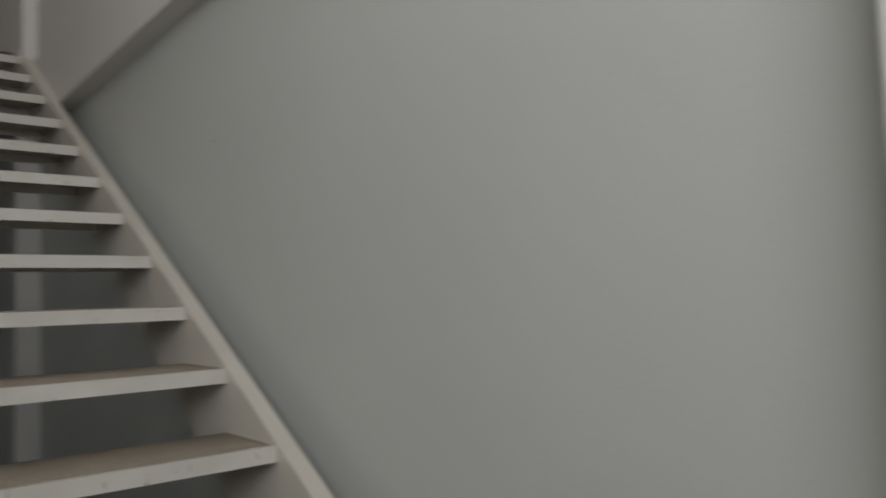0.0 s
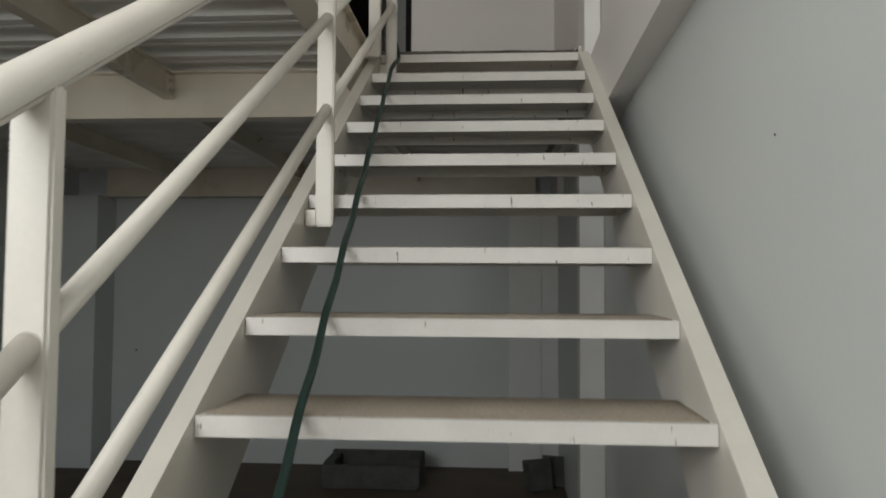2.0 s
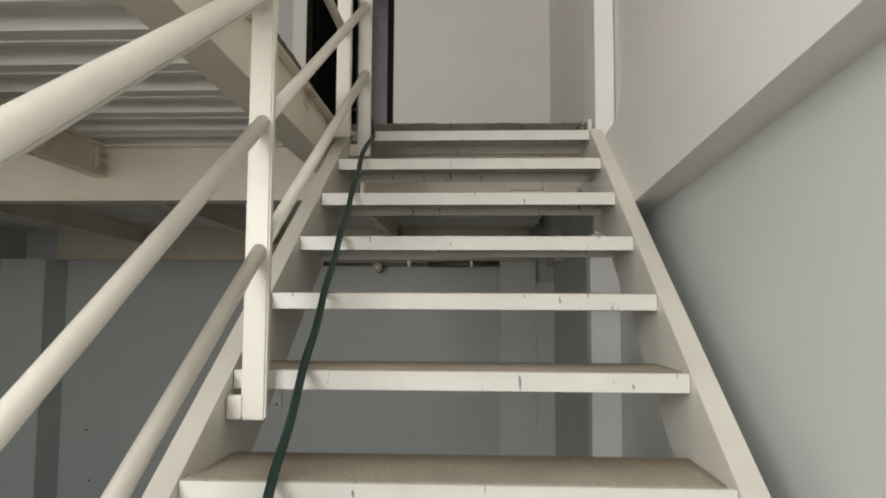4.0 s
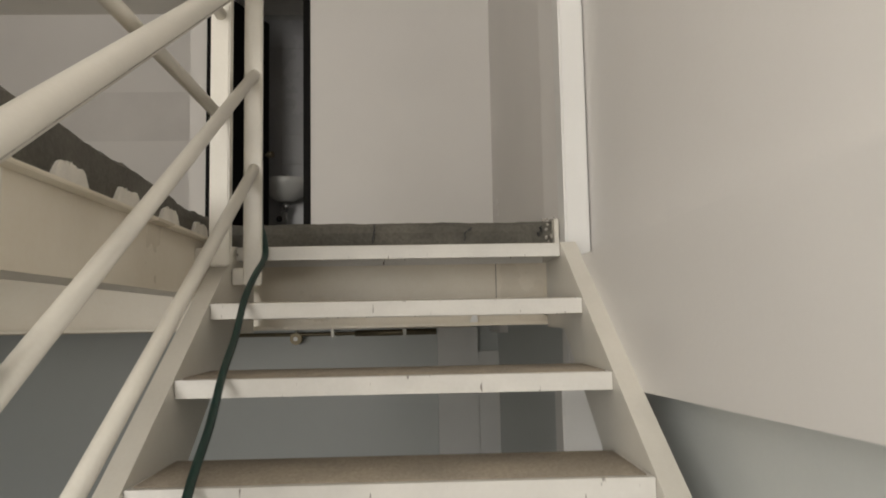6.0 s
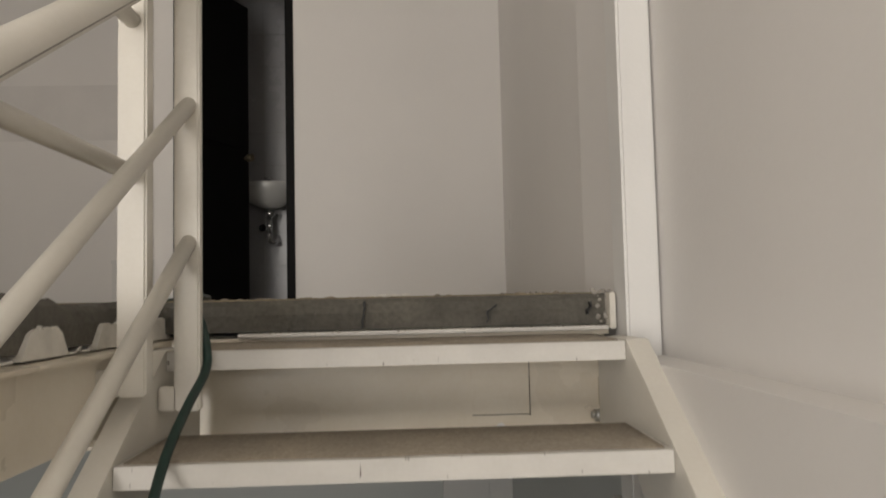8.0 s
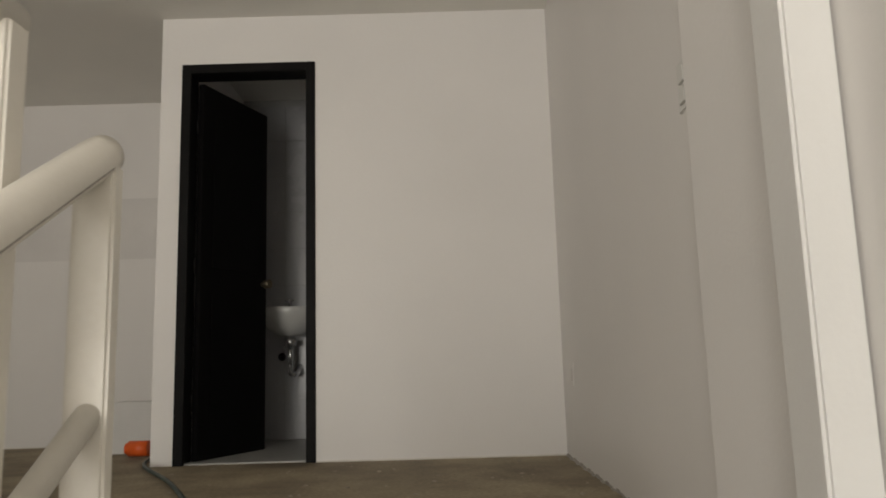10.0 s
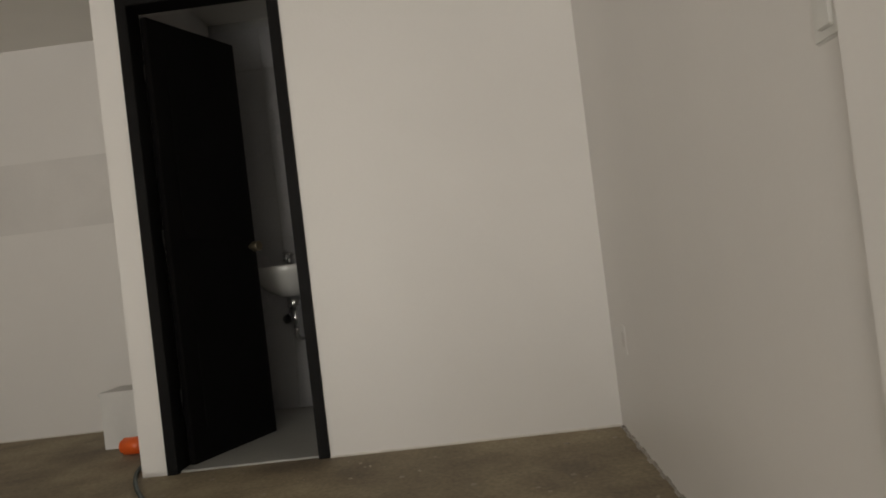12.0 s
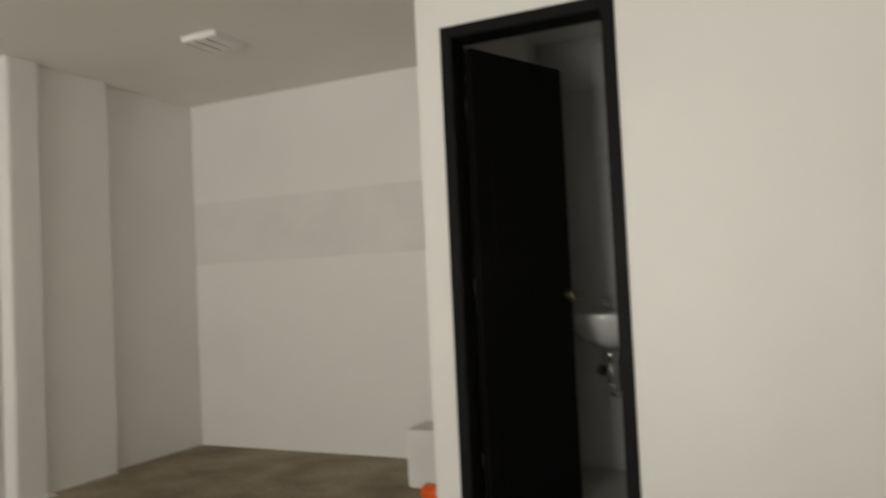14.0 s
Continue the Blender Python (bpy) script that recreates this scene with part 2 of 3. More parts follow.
structure("ceiling", boxes((-4.55, 0.285, Y_FRONT - 0.2, 4.30, Z_CEIL, Z_CEIL + 0.15)), CEIL, "off-white flat ceiling")

# door wall with its opening, and the wash room behind it
DX0, DX1, FW, DT = -1.805, -1.109, 0.048, 0.11
structure("wall_door", boxes((-1.916, DX0, Y_DOOR, Y_DOOR + DT, Z_UP - 0.01, Z_CEIL), (DX1, 0.112, Y_DOOR, Y_DOOR + DT, Z_UP - 0.01, Z_CEIL),
                             (DX0, DX1, Y_DOOR, Y_DOOR + DT, Z_UP + 2.05, Z_CEIL)), WALL, "white wall with a narrow black-framed door")
structure("wall_washroom_west", boxes((-1.916, -1.82, Y_DOOR + DT, 4.30, Z_UP - 0.01, Z_CEIL)), WALL)
structure("wall_washroom_east", boxes((-0.70, -0.60, Y_DOOR + DT, 4.16, Z_UP - 0.01, Z_CEIL)), WALL)
washwall = structure("wall_washroom_north", boxes((-1.82, -0.60, 4.16, 4.30, Z_UP - 0.01, Z_CEIL)), GROUT, "tiled washroom wall")
structure("floor_washroom", boxes((-1.82, -0.70, Y_DOOR + 0.02, 4.16, Z_UP - 0.01, Z_UP + 0.012)), BATHFLOOR, "grey washroom floor")


# ---- mezzanine slab with its uneven cast edge ----
def slab_mesh():
    bm = bmesh.new()

    def strip(x0, x1, y0, y1, ragged):
        n = max(2, int(max(x1 - x0, y1 - y0) / 0.018))
        along_x = ragged == "south"
        cols = []
        for i in range(n + 1):
            s = i / n
            if along_x:
                x = x0 + (x1 - x0) * s
                j = 0.012 * noise.noise(Vector((x * 4, 1.7, 0))) + 0.006 * noise.noise(Vector((x * 17, 4, 0)))
                top = Z_UP + 0.008 * noise.noise(Vector((x * 3.1, 9, 0))) + 0.004 * noise.noise(Vector((x * 23, 2, 0)))
                ring = [(x, y0 + j, 0.026), (x, y0 + j * 1.4 - 0.004, 0.065), (x, y0 + j + 0.003, top - 0.012), (x, y0 + j + 0.018, top), (x, y0 + 0.12, Z_UP), (x, y1, Z_UP), (x, y1, 0.026)]
            else:
                y = y0 + (y1 - y0) * s
                j = 0.002 * noise.noise(Vector((y * 4, 7.7, 0))) + 0.001 * noise.noise(Vector((y * 19, 3, 0)))
                top = Z_UP + 0.05 * min(1, max(0, -y - 0.1)) + 0.012 * noise.noise(Vector((y * 3.3, 5, 0))) + 0.008 * noise.noise(Vector((y * 17, 8, 0))) + 0.007 * noise.noise(Vector((y * 43, 2, 0)))
                ring = [(x1 - j, y, 0.026), (x1 - j * 1.4 + 0.004, y, 0.065), (x1 - j - 0.003, y, top - 0.012), (x1 - j - 0.018, y, top), (x1 - 0.12, y, Z_UP), (x0, y, Z_UP), (x0, y, 0.075), (x1 - 0.04, y, 0.075), (x1 - 0.04, y, 0.026)]
            cols.append([bm.verts.new(p) for p in ring])
        for a, b in zip(cols, cols[1:]):
            k = len(a)
            for m in range(k):
                bm.faces.new((a[m], a[(m + 1) % k], b[(m + 1) % k], b[m]))
        bm.faces.new(cols[0])
        bm.faces.new(cols[-1][::-1])
    strip(-1.14, 0.03, Y_EDGE, 0.62, "south")
    strip(-1.5, X_EDGE, Y_MEZZ, Y_EDGE + 0.1, "east")
    bmesh.ops.recalc_face_normals(bm, faces=bm.faces[:])
    return bm


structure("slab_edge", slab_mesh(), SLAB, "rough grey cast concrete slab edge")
structure("floor_upper", boxes((-4.4, X_EDGE - 0.09, Y_MEZZ, 0.40, 0.076, Z_UP + 0.004), (-4.4, 0.10, 0.40, 4.28, 0.076, Z_UP + 0.004)), FLOOR, "brown unfinished concrete mezzanine floor")


# ribbed steel deck under the slab: ribs run across the stairs' direction
def deck_profile(y0, y1):
    bot, y = [], y0
    while y < y1 - 0.05:
        for dy, z in ((0.0, 0.014), (0.055, 0.014), (0.075, 0.024), (0.080, 0.014), (0.115, 0.014), (0.145, 0.068), (0.235, 0.068), (0.265, 0.014)):
            bot.append((min(y + dy, y1), z))
        y += 0.268
    bot.append((y1, 0.014))
    return bot


def deck_mesh(x0, x1, y0, y1):
    bm = bmesh.new()
    line = deck_profile(y0, y1)
    A = [bm.verts.new((x0, y, z)) for y, z in line]
    B = [bm.verts.new((x1, y, z)) for y, z in line]
    C = [bm.verts.new((x0, y, z + 0.004)) for y, z in line]
    D = [bm.verts.new((x1, y, z + 0.004)) for y, z in line]
    for i in range(len(line) - 1):
        bm.faces.new((A[i], A[i + 1], B[i + 1], B[i]))
        bm.faces.new((C[i], D[i], D[i + 1], C[i + 1]))
        bm.faces.new((B[i], B[i + 1], D[i + 1], D[i]))
        bm.faces.new((A[i], C[i], C[i + 1], A[i + 1]))
    bmesh.ops.recalc_face_normals(bm, faces=bm.faces[:])
    return bm


structure("deck_west", deck_mesh(-4.4, X_EDGE - 0.002, Y_MEZZ + 0.04, 0.298), DECK, "white painted ribbed steel deck")
structure("deck_north", deck_mesh(-4.4, 0.03, 0.36, Y_BACK_LOW), DECK, "white painted ribbed steel deck")


def rib_plugs():
    """White plaster stops in the open rib ends along the slab edge."""
    bm = bmesh.new()
    y = Y_MEZZ + 0.04
    while y < 0.06:
        o = []
        for dy, z in ((0.112, 0.016), (0.268, 0.016), (0.243, 0.055)):
            o.append((y + dy, z))
        for k in range(14):
            o.append((y + 0.236 - 0.0072 * k, 0.061 + 0.010 * noise.noise(Vector((y * 9 + k * 1.7, 3, 1))) + 0.002 * (k % 2)))
        o.append((y + 0.137, 0.055))
        prism(bm, o, "x", X_EDGE - 0.1, X_EDGE + 0.011)
        y += 0.268
    return bm


structure("rib_stops", rib_plugs(), PLASTER, "white rough-edged rib ends in the slab edge")


def beam(name, axis, a, b, c, z0, z1, w, label):
    t = thing(name, label, "steel beam")
    bm = bmesh.new()
    i_beam(bm, axis, a, b, c, z0, z1, w)
    part("beam_body", bm, BEAM, t)
    return t


b_a = beam("landing_beam", "x", X_LEFT, 0.03, 0.300, -0.235, 0.012, 0.10, "cream painted steel I-beam carrying the landing slab")
part("web_plate", boxes((-0.296, -0.158, 0.2915, 0.2985, -0.186, -0.012), bevel=0.0015), BEAM, b_a, "cream patch plate welded on the beam web")
part("plate_gap", boxes((-0.1578, -0.1562, 0.2925, 0.2975, -0.190, -0.012)), RUST, b_a, "dark rusty gap beside the patch plate")
part("plate_gap", boxes((-0.296, -0.1562, 0.2925, 0.2975, -0.1875, -0.1866)), RUST, b_a, "dark rusty gap below the patch plate")
part("angle_cleat", boxes((-0.030, 0.030, 0.262, 0.270, -0.176, -0.168), (0.010, 0.030, 0.255, 0.2955, -0.21, -0.10), bevel=0.002), BEAM, b_a, "cream angle cleat at the column")
bm = bmesh.new()
pipe(bm, [(-0.006, 0.268, -0.190), (0.012, 0.268, -0.190)], 0.016, 6)
pipe(bm, [(-0.014, 0.268, -0.190), (-0.004, 0.268, -0.190)], 0.008, 10)
part("bolt", bm, GALV, b_a, "cream painted bolt on the cleat")
bm = bmesh.new()
prism(bm, [(-0.248, -0.2245), (-0.222, -0.2245), (-0.224, -0.204), (-0.230, -0.199), (-0.240, -0.203)], "y", 0.255, 0.2565)
part("paint_chip", bm, WHITE, b_a, "peeling chip of paint standing up on the beam flange")
beam("back_beam", "x", X_LEFT + 0.36, -0.02, 3.40, -0.262, 0.012, 0.10, "cream painted steel I-beam along the back wall")
edge_beam = thing("edge_beam", "cream painted steel channel under the mezzanine edge", "steel beam")
bm = bmesh.new()
prism(bm, [(-0.994, -0.138), (-0.994, 0.012), (-1.10, 0.012), (-1.10, 0.003), (-1.002, 0.003), (-1.002, -0.129), (-1.10, -0.129), (-1.10, -0.138)], "y", Y_MEZZ, 0.245)
part("beam_body", bm, BEAM, edge_beam)
part("deck_lip", boxes((-0.9935, -0.964, Y_MEZZ, 0.10, 0.005, 0.012), bevel=0.002), BEAM, edge_beam, "cream steel lip along the deck edge")


def purlin(x, y0, y1, ends):
    t = thing("floor_joist", "cream painted steel joist bolted between the beams", "steel joist", "joists under the mezzanine")
    bm = bmesh.new()
    o = [(x - 0.03, -0.128), (x + 0.03, -0.128), (x + 0.03, -0.118), (x + 0.005, -0.118), (x + 0.005, 0.002), (x + 0.03, 0.002), (x + 0.03, 0.012),
         (x - 0.03, 0.012), (x - 0.03, 0.002), (x - 0.005, 0.002), (x - 0.005, -0.118), (x - 0.03, -0.118)]
    prism(bm, o, "y", y0, y1)
    part("joist_body", bm, BEAM, t)
    for ye, d in ends:
        part("cleat", boxes((x + 0.007, x + 0.017, min(ye, ye + d * 0.07), max(ye, ye + d * 0.07), -0.11, -0.005), bevel=0.002), BEAM, t)
        for z in (-0.085, -0.035):
            bm = bmesh.new()
            pipe(bm, [(x + 0.012, ye + d * 0.035, z), (x + 0.036, ye + d * 0.035, z)], 0.011, 6)
            part("bolt", bm, GALV, t)


for x in (-2.085, -3.20):
    purlin(x, Y_MEZZ, 0.290, ((0.290, -1),))
for x in (-1.10, -2.16, -3.27):
    purlin(x, 0.310, 3.392, ((0.310, 1), (3.392, -1)))


# white steel columns
def column(x0, x1, y0, y1, z0, z1, label):
    t = thing("steel_column", label, "column")
    part("shaft", boxes((x0, x1, y0, y1, z0, z1), bevel=0.006), WHITE, t)
    part("base_plate", boxes((x0 - 0.012, min(x1 + 0.03, X_WALL), y0 - 0.03, y1 + 0.03, z0, z0 + 0.012)), WHITE, t)


column(0.046, 0.124, 0.145, 0.252, -0.395, Z_CEIL, "white painted square steel column beside the stair top")
low = thing("column_casing", "white plastered casing round the column foot under the stair top", "column")
part("shaft", boxes((0.016, 0.133, 0.120, 0.2485, Z_LOW, -0.396), bevel=0.005), WHITE, low)
column(0.02, 0.125, -4.30, -4.078, Z_LOW, Z_CEIL, "white painted steel column at the stair foot")
column(-4.30, -4.20, 2.72, 2.895, Z_UP, Z_CEIL, "white painted steel column on the mezzanine")


# ---- staircase ----
stair = thing("staircase", "cream painted steel open-riser staircase with dusty brown treads", "staircase")


def z_line(y):
    return y * RISE / RUN


def stringer(x_web, side):
    """A channel: web towards the treads, flanges outwards."""
    bm = bmesh.new()
    yb, h = -15 * RUN - 0.10, 0.245
    web = [(yb, Z_LOW), (yb, z_line(yb)), (0.0, 0.0), (0.243, 0.0), (0.243, -h), (0.0 - 0.02, -h), (yb + 0.34, Z_LOW)]
    w = 0.046
    xa, xb = sorted((x_web, x_web + side * 0.006))
    prism(bm, web, "x", xa, xb)
    xa, xb = sorted((x_web + side * 0.0005, x_web + side * w))
    top = [(yb, z_line(yb) + 0.003), (0.0, 0.003), (0.0, -0.005), (yb, z_line(yb) - 0.005)]
    prism(bm, top, "x", xa, xb)
    prism(bm, [(0.0, 0.003), (0.142, 0.003), (0.142, -0.005), (0.0, -0.005)], "x", xa, xb)
    low = [(yb + 0.34, Z_LOW + 0.008), (-0.02, -h), (-0.02, -h + 0.008), (yb + 0.36, Z_LOW + 0.026)]
    prism(bm, low, "x", xa, xb)
    return part("stringer", bm, STEEL, stair)


stringer(0.0005, 1)
stringer(XL - 0.0005, -1)


def tread_pan():
    """Folded steel pan: top plate, front and back lips, end lips."""
    bm = boxes((XL + 0.001, -0.001, 0.0, 0.262, -0.006, 0.0), (XL + 0.001, -0.001, 0.0, 0.006, -0.038, -0.0055), (XL + 0.001, -0.001, 0.256, 0.262, -0.038, -0.0055),
               (XL + 0.001, XL + 0.007, 0.0055, 0.2565, -0.038, -0.0055), (-0.007, -0.001, 0.0055, 0.2565, -0.038, -0.0055))
    return bm


def tread_cover(seed):
    """Worn cover of dust and mortar that stops unevenly short of the nosing."""
    bm = bmesh.new()
    n = 40
    rows = []
    for i in range(n + 1):
        x = XL + 0.012 + (-0.024 - XL) * i / n
        e = 0.008 + 0.007 * (1 + noise.noise(Vector((x * 9, seed * 3.3, 0)))) + 0.004 * noise.noise(Vector((x * 40, seed, 5)))
        rows.append([bm.verts.new((x, y, z)) for y, z in ((e, 0.0004), (e + 0.004, 0.003), (0.12, 0.004), (0.255, 0.005), (0.258, 0.0004))])
    for a, b in zip(rows, rows[1:]):
        for k in range(4):
            bm.faces.new((a[k], b[k], b[k + 1], a[k + 1])).smooth = True
    for r in (rows[0], rows[-1]):
        bm.faces.new(r)
    bmesh.ops.recalc_face_normals(bm, faces=bm.faces[:])
    return bm


pan = None
for k in range(NSTEP):
    y, z = -k * RUN, -k * RISE
    if pan is None:
        pan = part("tread", tread_pan(), TREAD, stair)
        t = pan
    else:
        t = new("tread", pan.data)
        t.parent = stair
    t.location = (0, y, z)
    part("tread_cover", tread_cover(k), DUST, t, "brown dusty worn tread surface")

# ---- stair railing ----
PX, PW, PD = -0.873, 0.050, 0.026
rail = thing("stair_railing", "cream painted steel railing with a thick round handrail", "railing")
POSTS = (-0.042, -1.401, -2.776, -4.164)


def hand_z(y):
    return 0.790 + (y + 0.046) * RISE / RUN


for i, y in enumerate(POSTS):
    zb = z_line(y) - (0.075 if i else 0.085)
    bm = boxes((PX - PW / 2, PX + PW / 2, y - PD / 2, y + PD / 2, zb, hand_z(y) - 0.012), bevel=0.004)
    p = part("post", bm, STEEL, rail)
    part("foot", boxes((XL + 0.001, PX - PW / 2 + 0.004, y - PD / 2 + 0.001, y + PD / 2 - 0.001, zb + 0.001, zb + 0.048), bevel=0.003), STEEL, p)
bm = bmesh.new()
y0, y1 = -4.189, -0.030
pipe(bm, [(PX, y0, hand_z(y0)), (PX, (y0 + y1) / 2, hand_z((y0 + y1) / 2)), (PX, y1 - 0.02, hand_z(y1 - 0.02)), (PX, y1, hand_z(y1) - 0.002)], 0.0245, 24)
part("handrail", bm, STEEL, rail, "thick round cream handrail with a seam")
bm = bmesh.new()
pipe(bm, [(PX + 0.0205, y0 + 0.01, hand_z(y0 + 0.01) - 0.0125), (PX + 0.0205, y1 - 0.02, hand_z(y1 - 0.02) - 0.0125)], 0.0022, 6)
part("seam", bm, RUBBLE, rail, "thin weld seam along the handrail")
for dz, lift, most in ((-0.298, 0.011, 0.017), (-0.571, 0.016, 0.025)):
    for a, b in zip(POSTS[1:], POSTS[:-1]):
        bm = bmesh.new()
        e = b - PD / 2 + 0.004
        pipe(bm, [(PX + 0.004, a, hand_z(a) + dz + min(most, -lift * a)), (PX + 0.004, e, hand_z(e) + dz + min(most, -lift * e))], 0.0155, 16)
        part("rail", bm, STEEL, rail)

# ---- guard rail along the mezzanine edge ----
guard = thing("guard_railing", "cream painted steel guard railing along the mezzanine edge", "railing")
GX = -0.932
for i, y in enumerate((-0.165, -2.66)):
    p = part("post", boxes((GX - 0.026, GX + 0.026, y - 0.02, y + 0.02, -0.066, 0.905), bevel=0.004), STEEL, guard)
    part("foot", boxes((-0.996, GX - 0.02, y - 0.019, y + 0.019, -0.065, -0.018), bevel=0.003), STEEL, p)
for z, r in ((0.915, 0.0245), (0.612, 0.0155), (0.332, 0.0155)):
    bm = bmesh.new()
    pipe(bm, [(GX, -2.70, z), (GX, -1.0, z), (GX, -0.172 + (0.03 if r > 0.02 else 0), z)], r, 20)
    part("handrail" if r > 0.02 else "rail", bm, STEEL, guard)

# ---- hose down the treads and across the landing ----
hose = thing("garden_hose", "dark green hose running down the stair treads", "hose")
pts = []
for k in range(NSTEP, 0, -1):
    x = -0.858 + 0.0154 * k
    pts.append((x, -k * RUN - 0.004, -k * RISE + 0.013))
    if k > 1:
        pts.append((x - 0.008, -(k - 0.5) * RUN + 0.004, -(k - 0.5) * RISE + 0.004))
pts += [(-0.842, -0.15, -0.085), (-0.840, -0.035, -0.03), (-0.850, -0.010, 0.03), (-0.868, 0.002, 0.08), (-0.885, 0.03, 0.108), (-0.925, 0.15, 0.120), (-0.95, 0.32, 0.118), (-1.05, 0.7, 0.117), (-1.22, 1.4, 0.117), (-1.57, 2.2, 0.117), (-1.88, 2.75, 0.117), (-2.00, 3.1, 0.117), (-2.05, 3.6, 0.117), (-2.12, 3.95, 0.117)]


def smooth_line(points, steps=4):
    P = [Vector(points[0])] + [Vector(p) for p in points] + [Vector(points[-1])]
    out = []
    for a, b, c, d in zip(P, P[1:], P[2:], P[3:]):
        for s in range(steps):
            t = s / steps
            out.append(0.5 * (2 * b + (c - a) * t + (2 * a - 5 * b + 4 * c - d) * t * t + (3 * b - a - 3 * c + d) * t ** 3))
    return out + [P[-1]]


bm = bmesh.new()
pipe(bm, smooth_line(pts), 0.0088, 12)
part("tube", bm, HOSE, hose)

# ---- black door, frame and leaf ----
door = tagged(thing("door_1", "narrow black painted door standing half open", "door"), kind="structure")
part("door_frame", boxes((DX0, DX0 + FW, Y_DOOR - 0.012, Y_DOOR + DT + 0.01, Z_UP, Z_UP + 2.05), (DX1 - FW, DX1, Y_DOOR - 0.012, Y_DOOR + DT + 0.01, Z_UP, Z_UP + 2.05),
                         (DX0 + FW, DX1 - FW, Y_DOOR - 0.012, Y_DOOR + DT + 0.01, Z_UP + 2.05 - FW, Z_UP + 2.05), bevel=0.003), BLACK, door)
leaf = part("door_leaf", boxes((0, 0.595, -0.035, 0, 0.012, 1.985), bevel=0.003), BLACK, door)
leaf.matrix_local = pose(DX0 + FW + 0.002, Y_DOOR + DT, Z_UP, 0, 0, 69)
for lz in ((0.15, 0.85), (1.0, 1.85)):
    part("panel", boxes((0.09, 0.505, -0.040, -0.0345, lz[0], lz[1]), bevel=0.004), BLACK, leaf)
bm = bmesh.new()
pipe(bm, [(0.545, -0.036, 0.95), (0.545, -0.062, 0.95)], 0.012, 12)
pipe(bm, [(0.545, -0.058, 0.95), (0.545, -0.066, 0.95), (0.545, -0.086, 0.95), (0.545, -0.094, 0.95)], 0.025, 16)
pipe(bm, [(0.545, -0.002, 0.95), (0.545, 0.055, 0.95)], 0.022, 16)
part("door_knob", bm, BRASS, leaf, "small brass round door knob")
for z in (0.3, 1.0, 1.75):
    bm = bmesh.new()
    pipe(bm, [(0, 0.004, z - 0.045), (0, 0.004, z + 0.045)], 0.008, 8)
    part("hinge", bm, IRON, leaf)

# ---- wash basin ----
basin = thing("wash_basin", "small white ceramic wall-hung wash basin with chrome tap", "wash basin")
BX, BY, BZ = -1.455, 3.975, 0.938
bm = bmesh.new()
lathe(bm, [(0.03, -0.17), (0.07, -0.165), (0.15, -0.12), (0.21, -0.05), (0.232, 0.0), (0.227, 0.006), (0.214, 0.004), (0.19, -0.05), (0.12, -0.10), (0.03, -0.115)], (BX, BY, BZ), 36, sx=1.0, sy=0.82)
part("bowl", bm, CERAMIC, basin)
part("back_shelf", boxes((BX - 0.19, BX + 0.19, 4.06, 4.158, BZ - 0.09, BZ + 0.004), bevel=0.012), CERAMIC, basin)
bm = bmesh.new()
pipe(bm, [(BX - 0.03, 4.10, BZ), (BX - 0.03, 4.10, BZ + 0.065)], 0.014, 14)
pipe(bm, smooth_line([(BX - 0.03, 4.10, BZ + 0.05), (BX - 0.03, 4.05, BZ + 0.06), (BX - 0.03, 4.0, BZ + 0.035)], 4), 0.009, 12)
pipe(bm, [(BX - 0.06, 4.10, BZ + 0.072), (BX, 4.10, BZ + 0.072)], 0.008, 10)
part("tap", bm, CHROME, basin, "chrome tap")
bm = bmesh.new()
pipe(bm, [(BX, BY + 0.01, BZ - 0.185), (BX, BY + 0.01, BZ - 0.23)], 0.038, 20)
pipe(bm, [(BX, BY + 0.01, BZ - 0.22), (BX, BY + 0.01, BZ - 0.36)], 0.016, 14)
pipe(bm, smooth_line([(BX, BY + 0.01, BZ - 0.35), (BX, BY + 0.02, BZ - 0.40), (BX + 0.03, BY + 0.06, BZ - 0.41), (BX + 0.03, 4.158, BZ - 0.36)], 4), 0.018, 14)
part("waste_trap", bm, CHROME, basin, "chrome waste trap")
bm = bmesh.new()
pipe(bm, [(BX - 0.07, 4.158, 0.64), (BX - 0.07, 4.09, 0.64)], 0.014, 14)
pipe(bm, [(BX - 0.07, 4.095, 0.64), (BX - 0.07, 4.07, 0.64)], 0.026, 16)
pipe(bm, [(BX - 0.07, 4.11, 0.64), (BX - 0.05, 4.10, 0.78)], 0.006, 10)
part("stop_valve", bm, CHROME, basin, "chrome stop valve")

# ---- box and orange cap by the back wall ----
carton = thing("carton_box", "white cardboard box standing on the mezzanine floor", "box")
part("body", boxes((-2.42, -2.02, 3.58, 3.82, Z_UP + 0.004, 0.385), bevel=0.004), CARTON, carton)
part("lid", boxes((-2.426, -2.014, 3.574, 3.826, 0.372, 0.395), bevel=0.003), CARTON, carton)
bm = bmesh.new()
pipe(bm, [(-2.215, 3.38, 0.150), (-2.105, 3.38, 0.150)], 0.042, 20)
pipe(bm, [(-2.232, 3.38, 0.150), (-2.212, 3.38, 0.150)], 0.030, 20)
tagged(part("bottle_cap", bm, ORANGE), "bright orange plastic cap lying on the floor", "cap")

# ---- light switch on the landing wall ----
sw = thing("light_switch", "white plastic double light switch on the landing wall", "switch")
part("plate", boxes((0.090, 0.0995, 0.695, 0.775, 1.095, 1.215), bevel=0.003), PLASTIC, sw)
for a, b in ((1.110, 1.150), (1.158, 1.198)):
    part("rocker", boxes((0.085, 0.0915, 0.716, 0.754, a, b), bevel=0.002), PLASTIC, sw)

